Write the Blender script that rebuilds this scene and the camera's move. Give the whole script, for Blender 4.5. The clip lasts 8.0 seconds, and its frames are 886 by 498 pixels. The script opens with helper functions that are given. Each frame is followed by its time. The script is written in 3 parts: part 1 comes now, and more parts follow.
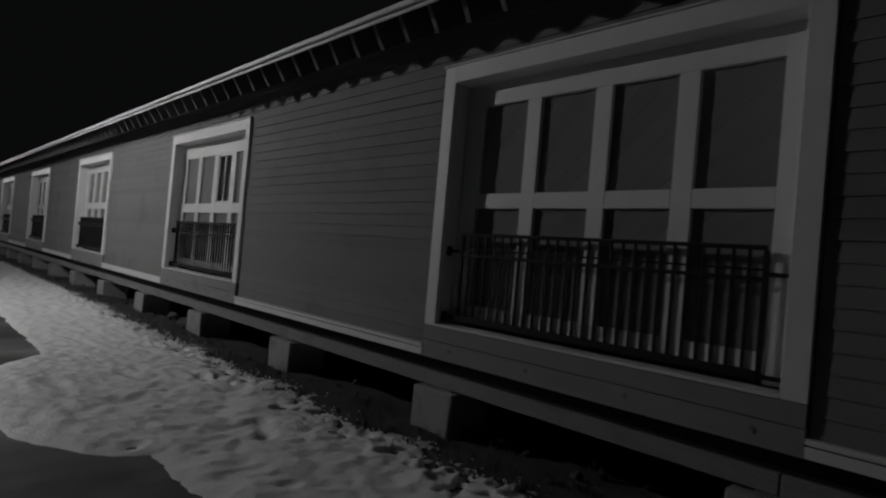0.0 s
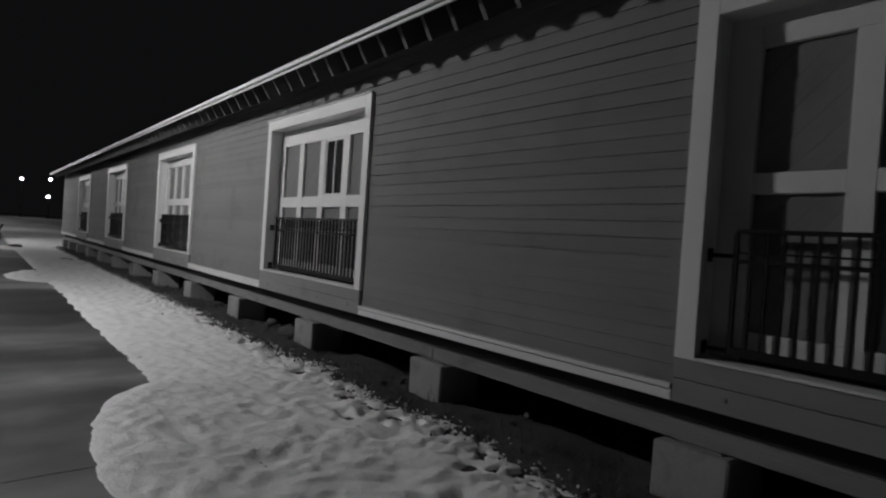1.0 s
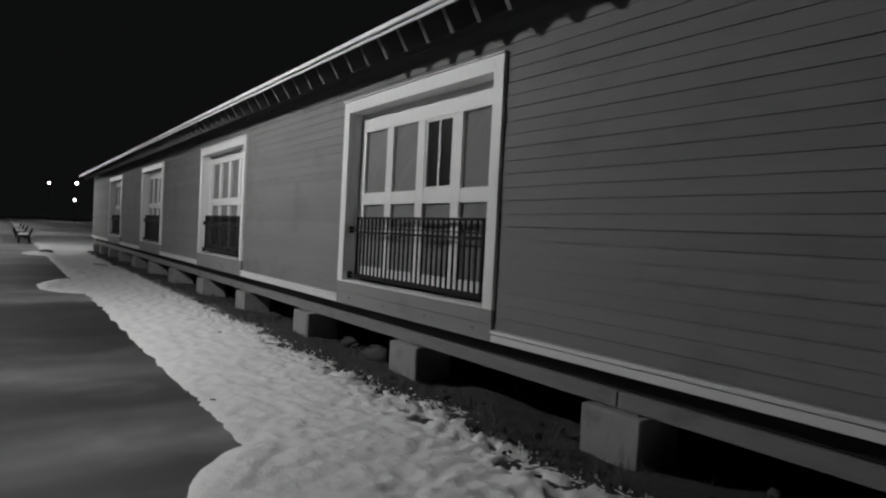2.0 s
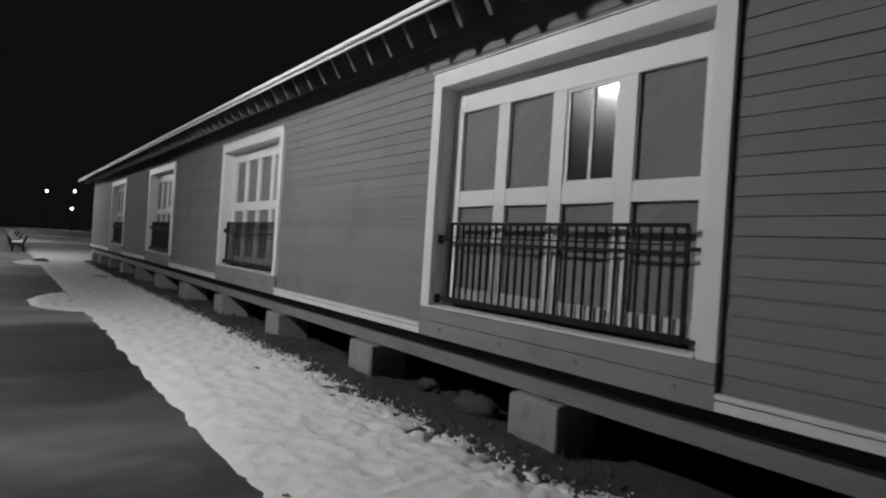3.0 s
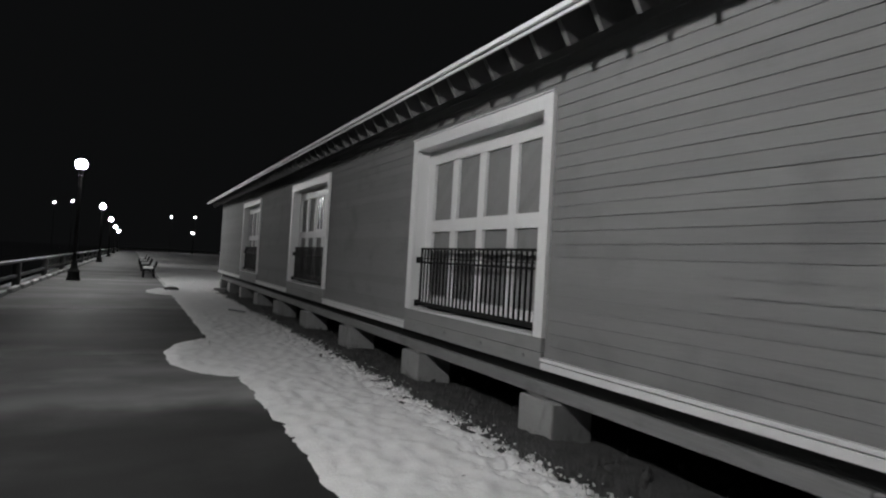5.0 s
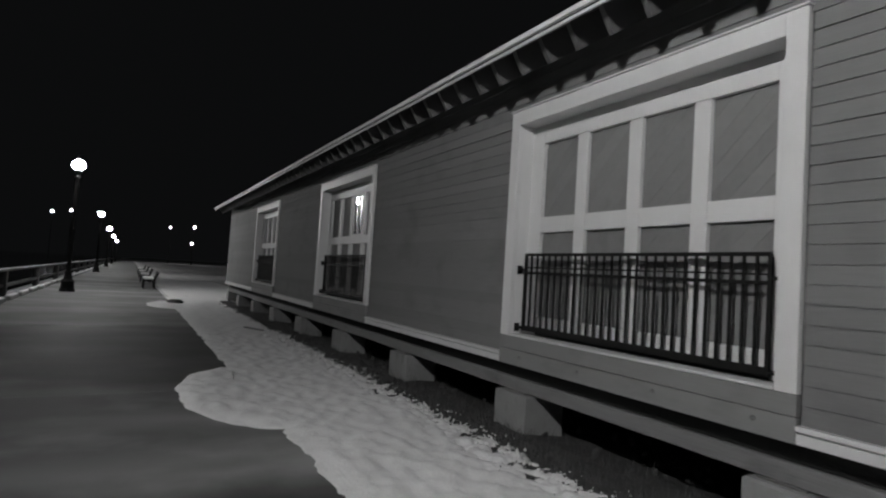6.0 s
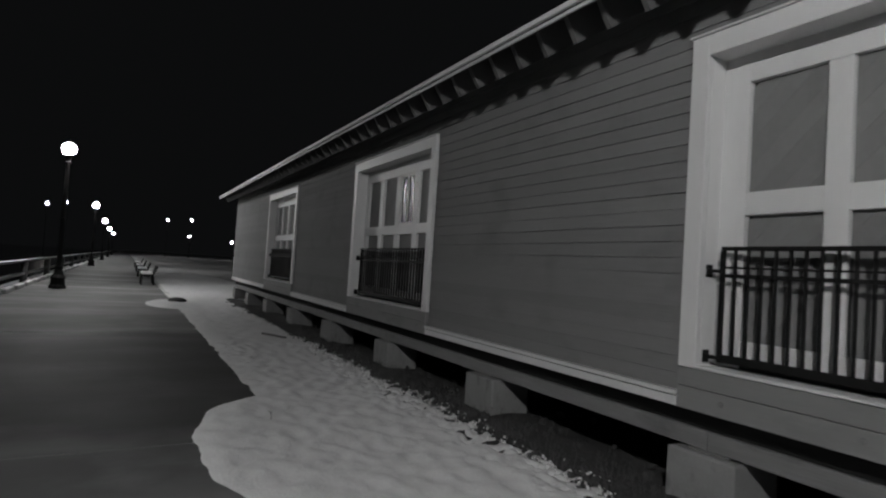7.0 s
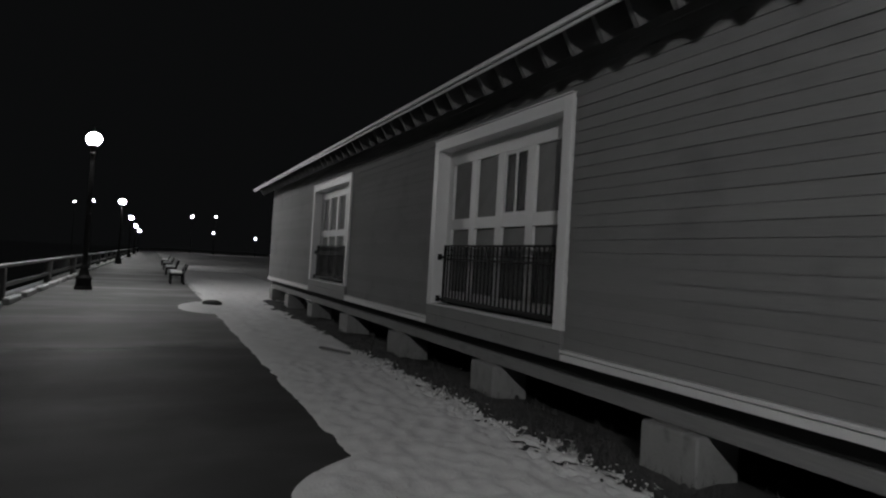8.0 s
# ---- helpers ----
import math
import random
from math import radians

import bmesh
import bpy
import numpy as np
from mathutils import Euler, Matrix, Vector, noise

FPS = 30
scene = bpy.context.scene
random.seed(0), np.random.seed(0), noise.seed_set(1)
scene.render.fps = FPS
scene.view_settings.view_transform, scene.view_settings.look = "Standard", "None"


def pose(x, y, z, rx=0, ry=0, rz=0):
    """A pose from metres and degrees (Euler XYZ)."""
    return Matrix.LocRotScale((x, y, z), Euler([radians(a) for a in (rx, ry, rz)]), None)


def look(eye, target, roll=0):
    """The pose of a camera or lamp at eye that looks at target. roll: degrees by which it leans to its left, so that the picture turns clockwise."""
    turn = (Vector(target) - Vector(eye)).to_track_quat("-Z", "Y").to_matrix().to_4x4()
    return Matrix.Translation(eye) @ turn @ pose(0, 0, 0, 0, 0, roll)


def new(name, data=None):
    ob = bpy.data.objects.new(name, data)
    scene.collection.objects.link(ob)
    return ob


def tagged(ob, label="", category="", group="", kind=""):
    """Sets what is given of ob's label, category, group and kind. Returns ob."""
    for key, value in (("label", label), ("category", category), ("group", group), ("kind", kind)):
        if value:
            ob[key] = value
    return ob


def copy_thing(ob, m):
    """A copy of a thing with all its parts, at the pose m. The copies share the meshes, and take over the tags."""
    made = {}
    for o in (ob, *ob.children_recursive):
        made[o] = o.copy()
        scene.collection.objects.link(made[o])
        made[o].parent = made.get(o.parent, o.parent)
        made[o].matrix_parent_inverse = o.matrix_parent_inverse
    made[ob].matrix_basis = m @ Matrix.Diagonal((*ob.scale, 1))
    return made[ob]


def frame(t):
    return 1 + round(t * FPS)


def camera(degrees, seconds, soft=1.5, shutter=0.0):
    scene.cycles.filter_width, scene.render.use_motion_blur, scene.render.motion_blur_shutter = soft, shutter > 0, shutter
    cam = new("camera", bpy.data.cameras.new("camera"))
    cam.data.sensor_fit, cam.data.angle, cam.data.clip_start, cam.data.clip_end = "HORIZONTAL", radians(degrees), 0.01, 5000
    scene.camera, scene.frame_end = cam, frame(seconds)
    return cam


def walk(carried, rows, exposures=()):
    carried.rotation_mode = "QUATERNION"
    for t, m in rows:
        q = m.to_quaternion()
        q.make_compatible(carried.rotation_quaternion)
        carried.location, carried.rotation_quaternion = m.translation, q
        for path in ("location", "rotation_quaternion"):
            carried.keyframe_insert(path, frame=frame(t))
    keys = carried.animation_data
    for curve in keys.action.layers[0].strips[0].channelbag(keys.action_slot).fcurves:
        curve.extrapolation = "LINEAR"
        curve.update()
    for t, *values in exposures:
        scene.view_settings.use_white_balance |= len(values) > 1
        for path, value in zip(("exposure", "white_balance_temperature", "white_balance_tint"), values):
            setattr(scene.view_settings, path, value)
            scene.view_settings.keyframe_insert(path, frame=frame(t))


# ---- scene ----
cam = camera(76.4, 8.0, soft=2.2, shutter=0.15)
PATH = [
    (0, (-0.061, 0.23, 1.623), (-1.481, 1.638, 1.653), 5.0),
    (0.5, (-1.061, 0.247, 1.671), (-2.538, 1.596, 1.666), 4.2),
    (1, (-2.05, 0.225, 1.661), (-3.582, 1.511, 1.633), 3.9),
    (1.5, (-3.064, 0.233, 1.671), (-4.629, 1.478, 1.633), 3.2),
    (1.7, (-3.469, 0.233, 1.674), (-5.048, 1.459, 1.618), 2.8),
    (2.8, (-5.866, 0.331, 1.596), (-7.411, 1.601, 1.604), 3.5),
    (3, (-6.316, 0.379, 1.579), (-7.884, 1.62, 1.583), 3.7),
    (3.5, (-7.396, 0.455, 1.601), (-9.005, 1.642, 1.637), 4.2),
    (4, (-8.525, 0.495, 1.632), (-10.214, 1.566, 1.669), 3.6),
    (4.5, (-9.655, 0.462, 1.629), (-11.39, 1.455, 1.692), 3.9),
    (4.7, (-10.093, 0.421, 1.667), (-11.841, 1.392, 1.712), 3.3),
    (6, (-13.145, 0.31, 1.563), (-14.892, 1.28, 1.661), 3.7),
    (6.5, (-14.283, 0.319, 1.56), (-16.023, 1.301, 1.646), 3.4),
    (7, (-15.45, 0.307, 1.573), (-17.192, 1.287, 1.647), 3.7),
    (7.5, (-16.56, 0.282, 1.596), (-18.312, 1.243, 1.657), 3.6),
    (8, (-17.721, 0.188, 1.594), (-19.496, 1.108, 1.646), 3.4),
]
EXPOSURES = [(0.0, -0.35), (0.5, -0.05), (1.5, 0.17), (3.0, 0.28), (3.5, 0.22), (4.5, 0.10), (6.0, -0.02), (7.0, -0.02), (8.0, -0.15)]
walk(cam, [(t, look(eye, target, roll)) for t, eye, target, roll in PATH], EXPOSURES)

# ---- world: a clear black night ----
night = bpy.data.worlds.new("night")
night.use_nodes = True
scene.world = night
night.node_tree.nodes["Background"].inputs[0].default_value = (0.9, 0.95, 1.0, 1)
night.node_tree.nodes["Background"].inputs[1].default_value = 0.004
LAMP_POWER = 600.0

# ---- plan (metres) ----
BAY = 7.117            # from one freight door to the next
DOOR_X = [-3.93] + [-3.978 - BAY * i for i in range(1, 5)]   # outer far edge of each door casing
DOOR_W = 3.12
WALL_Y = 3.96          # face of the wall core behind the boards
WALL_FAR, WALL_NEAR = -38.2, 8.0
FACE_Y = 3.902         # face of casings and skirt boards
DOOR_Y = 4.10          # face of the sliding door leaf
BOARD_STEP = 0.1225
SKIRT_TOP, SKIRT_LOW = 0.802, 0.690
CASE_TOP, SILL_Z = 3.415, 0.986
EAVE_Y, EAVE_Z, SLOPE = 3.34, 3.75, 0.65
PATH_EDGE = 1.68
LAMPS = [(-13.2, -1.65), (-40.2, -1.75), (-71.1, -2.1), (-100.8, -2.25), (-135.0, -2.45), (-172.0, -2.5)]
LAMP_H = 5.12


# ---- helpers of the scene ----
def box(bm, x0, x1, y0, y1, z0, z1):
    v = [bm.verts.new((x, y, z)) for x in (x0, x1) for y in (y0, y1) for z in (z0, z1)]
    for f in ((0, 1, 3, 2), (4, 6, 7, 5), (0, 4, 5, 1), (2, 3, 7, 6), (0, 2, 6, 4), (1, 5, 7, 3)):
        bm.faces.new([v[k] for k in f])
    return v


def boxes(*rows, soft=0.0):
    bm = bmesh.new()
    for r in rows:
        box(bm, *r)
    if soft:
        bmesh.ops.bevel(bm, geom=list(bm.edges), offset=soft, segments=1, affect="EDGES")
    return bm


def prism(bm, outline, axis, a, b):
    """An outline of (u, v) drawn out along an axis from a to b."""
    def put(u, v, w):
        return {"x": (w, u, v), "y": (u, w, v), "z": (u, v, w)}[axis]
    lo = [bm.verts.new(put(u, v, a)) for u, v in outline]
    hi = [bm.verts.new(put(u, v, b)) for u, v in outline]
    n = len(outline)
    bm.faces.new(lo)
    bm.faces.new(hi[::-1])
    for k in range(n):
        bm.faces.new((lo[k], hi[k], hi[(k + 1) % n], lo[(k + 1) % n]))


def lathe(bm, profile, steps=16, cx=0.0, cy=0.0, turn=0.0):
    rings = []
    for r, z in profile:
        rings.append([bm.verts.new((cx + r * math.cos(2 * math.pi * k / steps + turn), cy + r * math.sin(2 * math.pi * k / steps + turn), z)) for k in range(steps)])
    for a, b in zip(rings, rings[1:]):
        for k in range(steps):
            bm.faces.new((a[k], a[(k + 1) % steps], b[(k + 1) % steps], b[k]))
    bm.faces.new(rings[0][::-1])
    bm.faces.new(rings[-1])


def mesh_of(name, bm, material, smooth=False):
    bmesh.ops.recalc_face_normals(bm, faces=bm.faces)
    data = bpy.data.meshes.new(name)
    bm.to_mesh(data)
    bm.free()
    if material:
        data.materials.append(material)
    if smooth:
        for p in data.polygons:
            p.use_smooth = True
    return data


def part(name, bm, material, parent, label="", smooth=False):
    ob = new(name, mesh_of(name, bm, material, smooth))
    ob.parent = parent
    return tagged(ob, label)


def thing(name, bm, material, label, category, group="", kind="", smooth=False):
    ob = new(name, mesh_of(name, bm, material, smooth) if bm else None)
    return tagged(ob, label, category, group, kind)


# ---- materials ----
def surface(name, colour, rough=0.7, vary=0.25, grain=(30, 30, 30), coarse=(1.2, 1.2, 1.2), bump=0.15, depth=0.004, metal=0.0, stain=0.0, own=0.0, spec=0.35, matt=0.0):
    """A surface with fine grain, broad blotches, faint stains, a tone of its own for each piece, and relief."""
    m = bpy.data.materials.new(name)
    m.use_nodes = True
    n, link = m.node_tree.nodes, m.node_tree.links
    b = n["Principled BSDF"]
    b.inputs["Roughness"].default_value, b.inputs["Metallic"].default_value = rough, metal
    b.inputs["Specular IOR Level"].default_value = spec
    b.inputs["Diffuse Roughness"].default_value = matt
    geo = n.new("ShaderNodeNewGeometry")

    def noise_at(scale, detail):
        mp = n.new("ShaderNodeMapping")
        mp.inputs["Scale"].default_value = scale
        link.new(geo.outputs["Position"], mp.inputs["Vector"])
        t = n.new("ShaderNodeTexNoise")
        t.inputs["Scale"].default_value, t.inputs["Detail"].default_value = 1.0, detail
        link.new(mp.outputs[0], t.inputs["Vector"])
        return t.outputs["Fac"]

    def math_node(op, a, c):
        t = n.new("ShaderNodeMath")
        t.operation = op
        for k, v in enumerate((a, c)):
            if isinstance(v, (int, float)):
                t.inputs[k].default_value = v
            else:
                link.new(v, t.inputs[k])
        return t.outputs[0]

    fine, broad = noise_at(grain, 6), noise_at(coarse, 4)
    tone = math_node("ADD", math_node("MULTIPLY", math_node("SUBTRACT", fine, 0.5), vary), math_node("MULTIPLY", math_node("SUBTRACT", broad, 0.5), vary * 1.6))
    if own:
        info = n.new("ShaderNodeObjectInfo")
        tone = math_node("ADD", tone, math_node("MULTIPLY", math_node("SUBTRACT", info.outputs["Random"], 0.5), own))
    if stain:
        spots = n.new("ShaderNodeMapRange")
        spots.inputs["From Min"].default_value, spots.inputs["From Max"].default_value = 0.56, 0.72
        link.new(noise_at((coarse[0] * 2.3, coarse[1] * 2.3, coarse[2] * 1.1), 5), spots.inputs["Value"])
        tone = math_node("SUBTRACT", tone, math_node("MULTIPLY", spots.outputs[0], stain))
    mix = n.new("ShaderNodeVectorMath")
    mix.operation = "SCALE"
    mix.inputs[0].default_value = colour
    link.new(math_node("ADD", tone, 1.0), mix.inputs["Scale"])
    link.new(mix.outputs[0], b.inputs["Base Color"])
    r = math_node("ADD", math_node("MULTIPLY", math_node("SUBTRACT", broad, 0.5), 0.25), rough)
    link.new(r, b.inputs["Roughness"])
    if bump:
        bn = n.new("ShaderNodeBump")
        bn.inputs["Strength"].default_value, bn.inputs["Distance"].default_value = bump, depth
        link.new(fine, bn.inputs["Height"])
        link.new(bn.outputs[0], b.inputs["Normal"])
    return m


def grey(v, warm=0.0):
    return (v * (1 + warm), v, v * (1 - warm))


SIDING = surface("painted_siding", grey(0.20), 0.75, 0.17, (5, 60, 80), (0.6, 2, 1.6), 0.35, 0.003, stain=0.16, own=0.10, spec=0.05)
PANEL = surface("painted_panel_boards", grey(0.22), 0.8, 0.12, (25, 25, 25), (1.5, 2, 2), 0.2, 0.002, stain=0.12, own=0.10, spec=0.08, matt=0.2)
TRIM = surface("white_trim_paint", grey(0.66), 0.5, 0.06, (20, 20, 5), (0.9, 2, 1.2), 0.2, 0.002, stain=0.06, own=0.03)
BASEBOARD = surface("grey_base_boards", grey(0.23), 0.65, 0.12, (4, 50, 60), (0.8, 2, 4), 0.3, 0.003, stain=0.15, own=0.08, spec=0.1)
TIMBER = surface("rough_timber", grey(0.20), 0.85, 0.35, (3, 40, 60), (1.0, 3, 5), 0.6, 0.006, stain=0.3, own=0.12)
# near-black, for the rim joist and for shade painted at the door foot
DARK_WOOD = surface("near_black_wood", grey(0.02), 0.8, 0.3, (3, 40, 60), (1, 3, 3), 0.4, 0.004)
ROOFING = surface("dark_roofing", grey(0.06), 0.85, 0.3, (40, 40, 40), (1, 1, 1), 0.4, 0.004)
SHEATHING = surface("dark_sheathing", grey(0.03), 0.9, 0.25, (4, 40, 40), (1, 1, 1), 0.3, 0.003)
RAFTER = surface("painted_rafter", grey(0.115), 0.7, 0.15, (30, 8, 30), (2, 2, 2), 0.3, 0.003, own=0.12)
IRON = surface("black_iron", grey(0.009), 0.7, 0.2, (60, 60, 60), (4, 4, 4), 0.2, 0.001, spec=0.22)
CONCRETE = surface("cast_concrete", grey(0.28), 0.9, 0.25, (45, 45, 45), (4, 4, 4), 0.5, 0.005, stain=0.25, own=0.12)
SOIL = surface("dark_soil", grey(0.065), 0.95, 0.7, (25, 25, 25), (3, 3, 3), 0.9, 0.03)
STRAW = surface("dead_grass", grey(0.10), 0.9, 0.4, (50, 50, 50), (6, 6, 6), 0.0)
SNOW = surface("old_snow", grey(0.85), 0.55, 0.10, (40, 40, 40), (2.5, 2.5, 2.5), 0.6, 0.012, stain=0.06, spec=0.7)
SNOW_FAR = surface("snow_field", grey(0.55), 0.8, 0.25, (3, 3, 3), (0.12, 0.25, 0.2), 0.6, 0.03, stain=0.3, spec=0.2)
POST = surface("weathered_rail_timber", grey(0.06), 0.85, 0.25, (6, 40, 40), (1, 3, 3), 0.5, 0.005, stain=0.2, own=0.15)
WATER = surface("black_water", grey(0.008), 0.12, 0.2, (1.5, 1.5, 1.5), (0.2, 0.2, 0.2), 0.25, 0.05, spec=0.4)
ROCK = surface("dark_stone", grey(0.065), 0.85, 0.4, (25, 25, 25), (5, 5, 5), 0.6, 0.01)


def paving_material():
    """Worn paving: dark and damp, with thin frost blown across it in bands."""
    m = surface("damp_paving", grey(0.022), 0.75, 0.7, (60, 60, 60), (0.9, 0.8, 1), 0.35, 0.003, spec=0.2)
    n, link = m.node_tree.nodes, m.node_tree.links
    b = n["Principled BSDF"]
    base = b.inputs["Base Color"].links[0].from_socket
    geo = n.new("ShaderNodeNewGeometry")
    total = None
    for scale, detail, lo, hi, amount in (((0.42, 0.10, 1), 3, 0.42, 0.74, 0.62), ((1.2, 0.9, 1), 6, 0.42, 0.8, 0.32)):
        mp = n.new("ShaderNodeMapping")
        mp.inputs["Scale"].default_value = scale
        link.new(geo.outputs["Position"], mp.inputs["Vector"])
        t = n.new("ShaderNodeTexNoise")
        t.inputs["Scale"].default_value, t.inputs["Detail"].default_value = 1.0, detail
        link.new(mp.outputs[0], t.inputs["Vector"])
        r = n.new("ShaderNodeMapRange")
        r.interpolation_type = "SMOOTHSTEP"
        r.inputs["From Min"].default_value, r.inputs["From Max"].default_value, r.inputs["To Max"].default_value = lo, hi, amount
        link.new(t.outputs["Fac"], r.inputs["Value"])
        if total is None:
            total = r.outputs[0]
        else:
            a = n.new("ShaderNodeMath")
            a.operation, a.use_clamp = "ADD", True
            link.new(total, a.inputs[0])
            link.new(r.outputs[0], a.inputs[1])
            total = a.outputs[0]
    # frost amount set by position along x: some stretches between joints carry little
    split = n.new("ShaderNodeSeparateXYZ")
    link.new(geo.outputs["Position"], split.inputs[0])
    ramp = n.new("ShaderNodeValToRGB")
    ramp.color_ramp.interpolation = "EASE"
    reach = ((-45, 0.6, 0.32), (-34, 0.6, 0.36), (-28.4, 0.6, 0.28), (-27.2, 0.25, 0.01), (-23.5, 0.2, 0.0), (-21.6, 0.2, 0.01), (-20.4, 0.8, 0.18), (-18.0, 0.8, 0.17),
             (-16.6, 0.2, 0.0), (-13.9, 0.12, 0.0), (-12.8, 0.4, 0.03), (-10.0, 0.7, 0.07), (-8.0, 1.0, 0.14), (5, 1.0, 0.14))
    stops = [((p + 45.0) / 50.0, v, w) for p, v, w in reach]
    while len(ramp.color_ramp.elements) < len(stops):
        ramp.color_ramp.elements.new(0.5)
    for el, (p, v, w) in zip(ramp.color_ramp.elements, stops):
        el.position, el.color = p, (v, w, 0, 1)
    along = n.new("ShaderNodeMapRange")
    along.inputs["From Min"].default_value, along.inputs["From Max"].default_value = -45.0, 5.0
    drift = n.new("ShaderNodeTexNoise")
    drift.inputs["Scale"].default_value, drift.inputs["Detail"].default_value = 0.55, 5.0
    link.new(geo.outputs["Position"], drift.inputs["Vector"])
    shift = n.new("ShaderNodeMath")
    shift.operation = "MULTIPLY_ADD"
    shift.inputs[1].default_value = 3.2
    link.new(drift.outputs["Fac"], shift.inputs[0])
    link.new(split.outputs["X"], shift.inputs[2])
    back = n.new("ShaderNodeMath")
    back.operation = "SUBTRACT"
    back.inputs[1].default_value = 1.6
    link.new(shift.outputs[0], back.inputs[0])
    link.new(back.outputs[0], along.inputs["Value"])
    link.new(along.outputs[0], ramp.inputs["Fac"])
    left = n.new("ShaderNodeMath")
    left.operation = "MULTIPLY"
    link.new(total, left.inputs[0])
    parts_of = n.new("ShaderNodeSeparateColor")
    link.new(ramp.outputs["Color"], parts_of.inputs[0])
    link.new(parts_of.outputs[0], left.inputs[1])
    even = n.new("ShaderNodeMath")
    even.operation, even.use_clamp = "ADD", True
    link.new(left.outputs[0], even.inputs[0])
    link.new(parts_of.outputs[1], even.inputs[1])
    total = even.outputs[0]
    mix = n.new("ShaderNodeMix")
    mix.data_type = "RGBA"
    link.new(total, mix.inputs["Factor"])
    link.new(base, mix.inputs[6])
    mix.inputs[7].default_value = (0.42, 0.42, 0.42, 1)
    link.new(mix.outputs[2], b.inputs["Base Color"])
    return m


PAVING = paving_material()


def glow(name, strength):
    m = bpy.data.materials.new(name)
    m.use_nodes = True
    n, link = m.node_tree.nodes, m.node_tree.links
    n.remove(n["Principled BSDF"])
    e = n.new("ShaderNodeEmission")
    e.inputs["Color"].default_value, e.inputs["Strength"].default_value = (1, 1, 1, 1), strength
    link.new(e.outputs[0], n["Material Output"].inputs["Surface"])
    return m


GLOBE = glow("lit_globe", LAMP_POWER)
FAR_LIGHT = glow("far_light", 90.0)
GLASS = bpy.data.materials.new("dark_pane")
GLASS.use_nodes = True
GLASS.node_tree.nodes["Principled BSDF"].inputs["Base Color"].default_value = (0.02, 0.02, 0.02, 1)
GLASS.node_tree.nodes["Principled BSDF"].inputs["Roughness"].default_value = 0.24
GLASS.node_tree.nodes["Principled BSDF"].inputs["Coat Weight"].default_value = 0.8
GLASS.node_tree.nodes["Principled BSDF"].inputs["Coat Roughness"].default_value = 0.05
GLASS.node_tree.nodes["Principled BSDF"].inputs["Specular IOR Level"].default_value = 0.16


# ---- ground, paving, water ----
def paving_edge(x):
    """How far the paving reaches towards the building; rounded snowy bays bite into it."""
    y = PATH_EDGE
    for c, far in ((-5.96, 2.35), (-20.2, 1.85), (-34.4, 1.78)):
        s = abs(x - c) / (1.55 if x > c else far)
        if s < 1:
            y = PATH_EDGE - 0.78 * (1 - s ** (2.0 if x > c else 2.6)) ** 0.6
    return y


bm = bmesh.new()
for x0, x1, y0, y1 in ((-600, 60, -3.6, 500),):
    cols, rows = 34, 30
    grid = [[bm.verts.new((x0 + (x1 - x0) * i / cols, y0 + (y1 - y0) * (j / rows) ** 2, -0.10)) for j in range(rows + 1)] for i in range(cols + 1)]
    for i in range(cols):
        for j in range(rows):
            bm.faces.new((grid[i][j], grid[i + 1][j], grid[i + 1][j + 1], grid[i][j + 1]))
for v in bm.verts:
    if v.co.x < -60 and v.co.y > 6:
        v.co.z += 0.6 * min(1, (-60 - v.co.x) / 150) * (0.6 + noise.noise(v.co * 0.02))
thing("ground", bm, SNOW_FAR, "flat snowy ground stretching away into the dark", "ground", kind="structure", smooth=True)
thing("water", boxes((-900, 200, -700, -3.62, -2.2, -1.6)), WATER, "black water beyond the promenade rail", "water", kind="structure")
thing("quay_edge", boxes((-300, 30, -3.62, -3.05, -2.0, -0.03), soft=0.03), CONCRETE, "concrete quay edge dropping to the water", "quay", kind="structure")

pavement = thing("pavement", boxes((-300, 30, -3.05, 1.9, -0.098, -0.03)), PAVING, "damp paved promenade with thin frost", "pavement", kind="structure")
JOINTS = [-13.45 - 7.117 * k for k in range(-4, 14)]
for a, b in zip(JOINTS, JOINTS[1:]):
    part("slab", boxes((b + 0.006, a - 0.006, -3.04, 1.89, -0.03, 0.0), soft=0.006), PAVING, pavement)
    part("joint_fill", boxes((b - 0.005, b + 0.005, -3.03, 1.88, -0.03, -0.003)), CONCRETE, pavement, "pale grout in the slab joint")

# soil strip and crawl space under the building
bm = bmesh.new()
nx, ny = 480, 60
grid = []
for i in range(nx + 1):
    row = []
    for j in range(ny + 1):
        x, y = 8 - 48 * i / nx, 2.6 + 11 * (j / ny) ** 1.6
        h = -0.02 + 0.05 * noise.noise((x * 1.7, y * 1.7, 3)) + 0.03 * noise.noise((x * 6, y * 6, 8)) + 0.06 * math.exp(-((y - 3.85) / 0.35) ** 2) * (0.6 + noise.noise((x * 0.9, 2, 2))) - 0.04 * min(1, max(0, (y - 4.2) / 0.8))
        row.append(bm.verts.new((x, y, h)))
    grid.append(row)
for i in range(nx):
    for j in range(ny):
        bm.faces.new((grid[i][j], grid[i][j + 1], grid[i + 1][j + 1], grid[i + 1][j]))
thing("soil", bm, SOIL, "bare dark soil beside and under the building", "soil", kind="structure", smooth=True)


PITS = [(-13.18, 2.82, 0.13), (-13.04, 2.95, 0.17), (-13.48, 2.95, 0.09), (-10.4, 2.95, 0.10), (-14.6, 3.1, 0.10), (-7.2, 2.45, 0.16)]   # bare spots trodden through


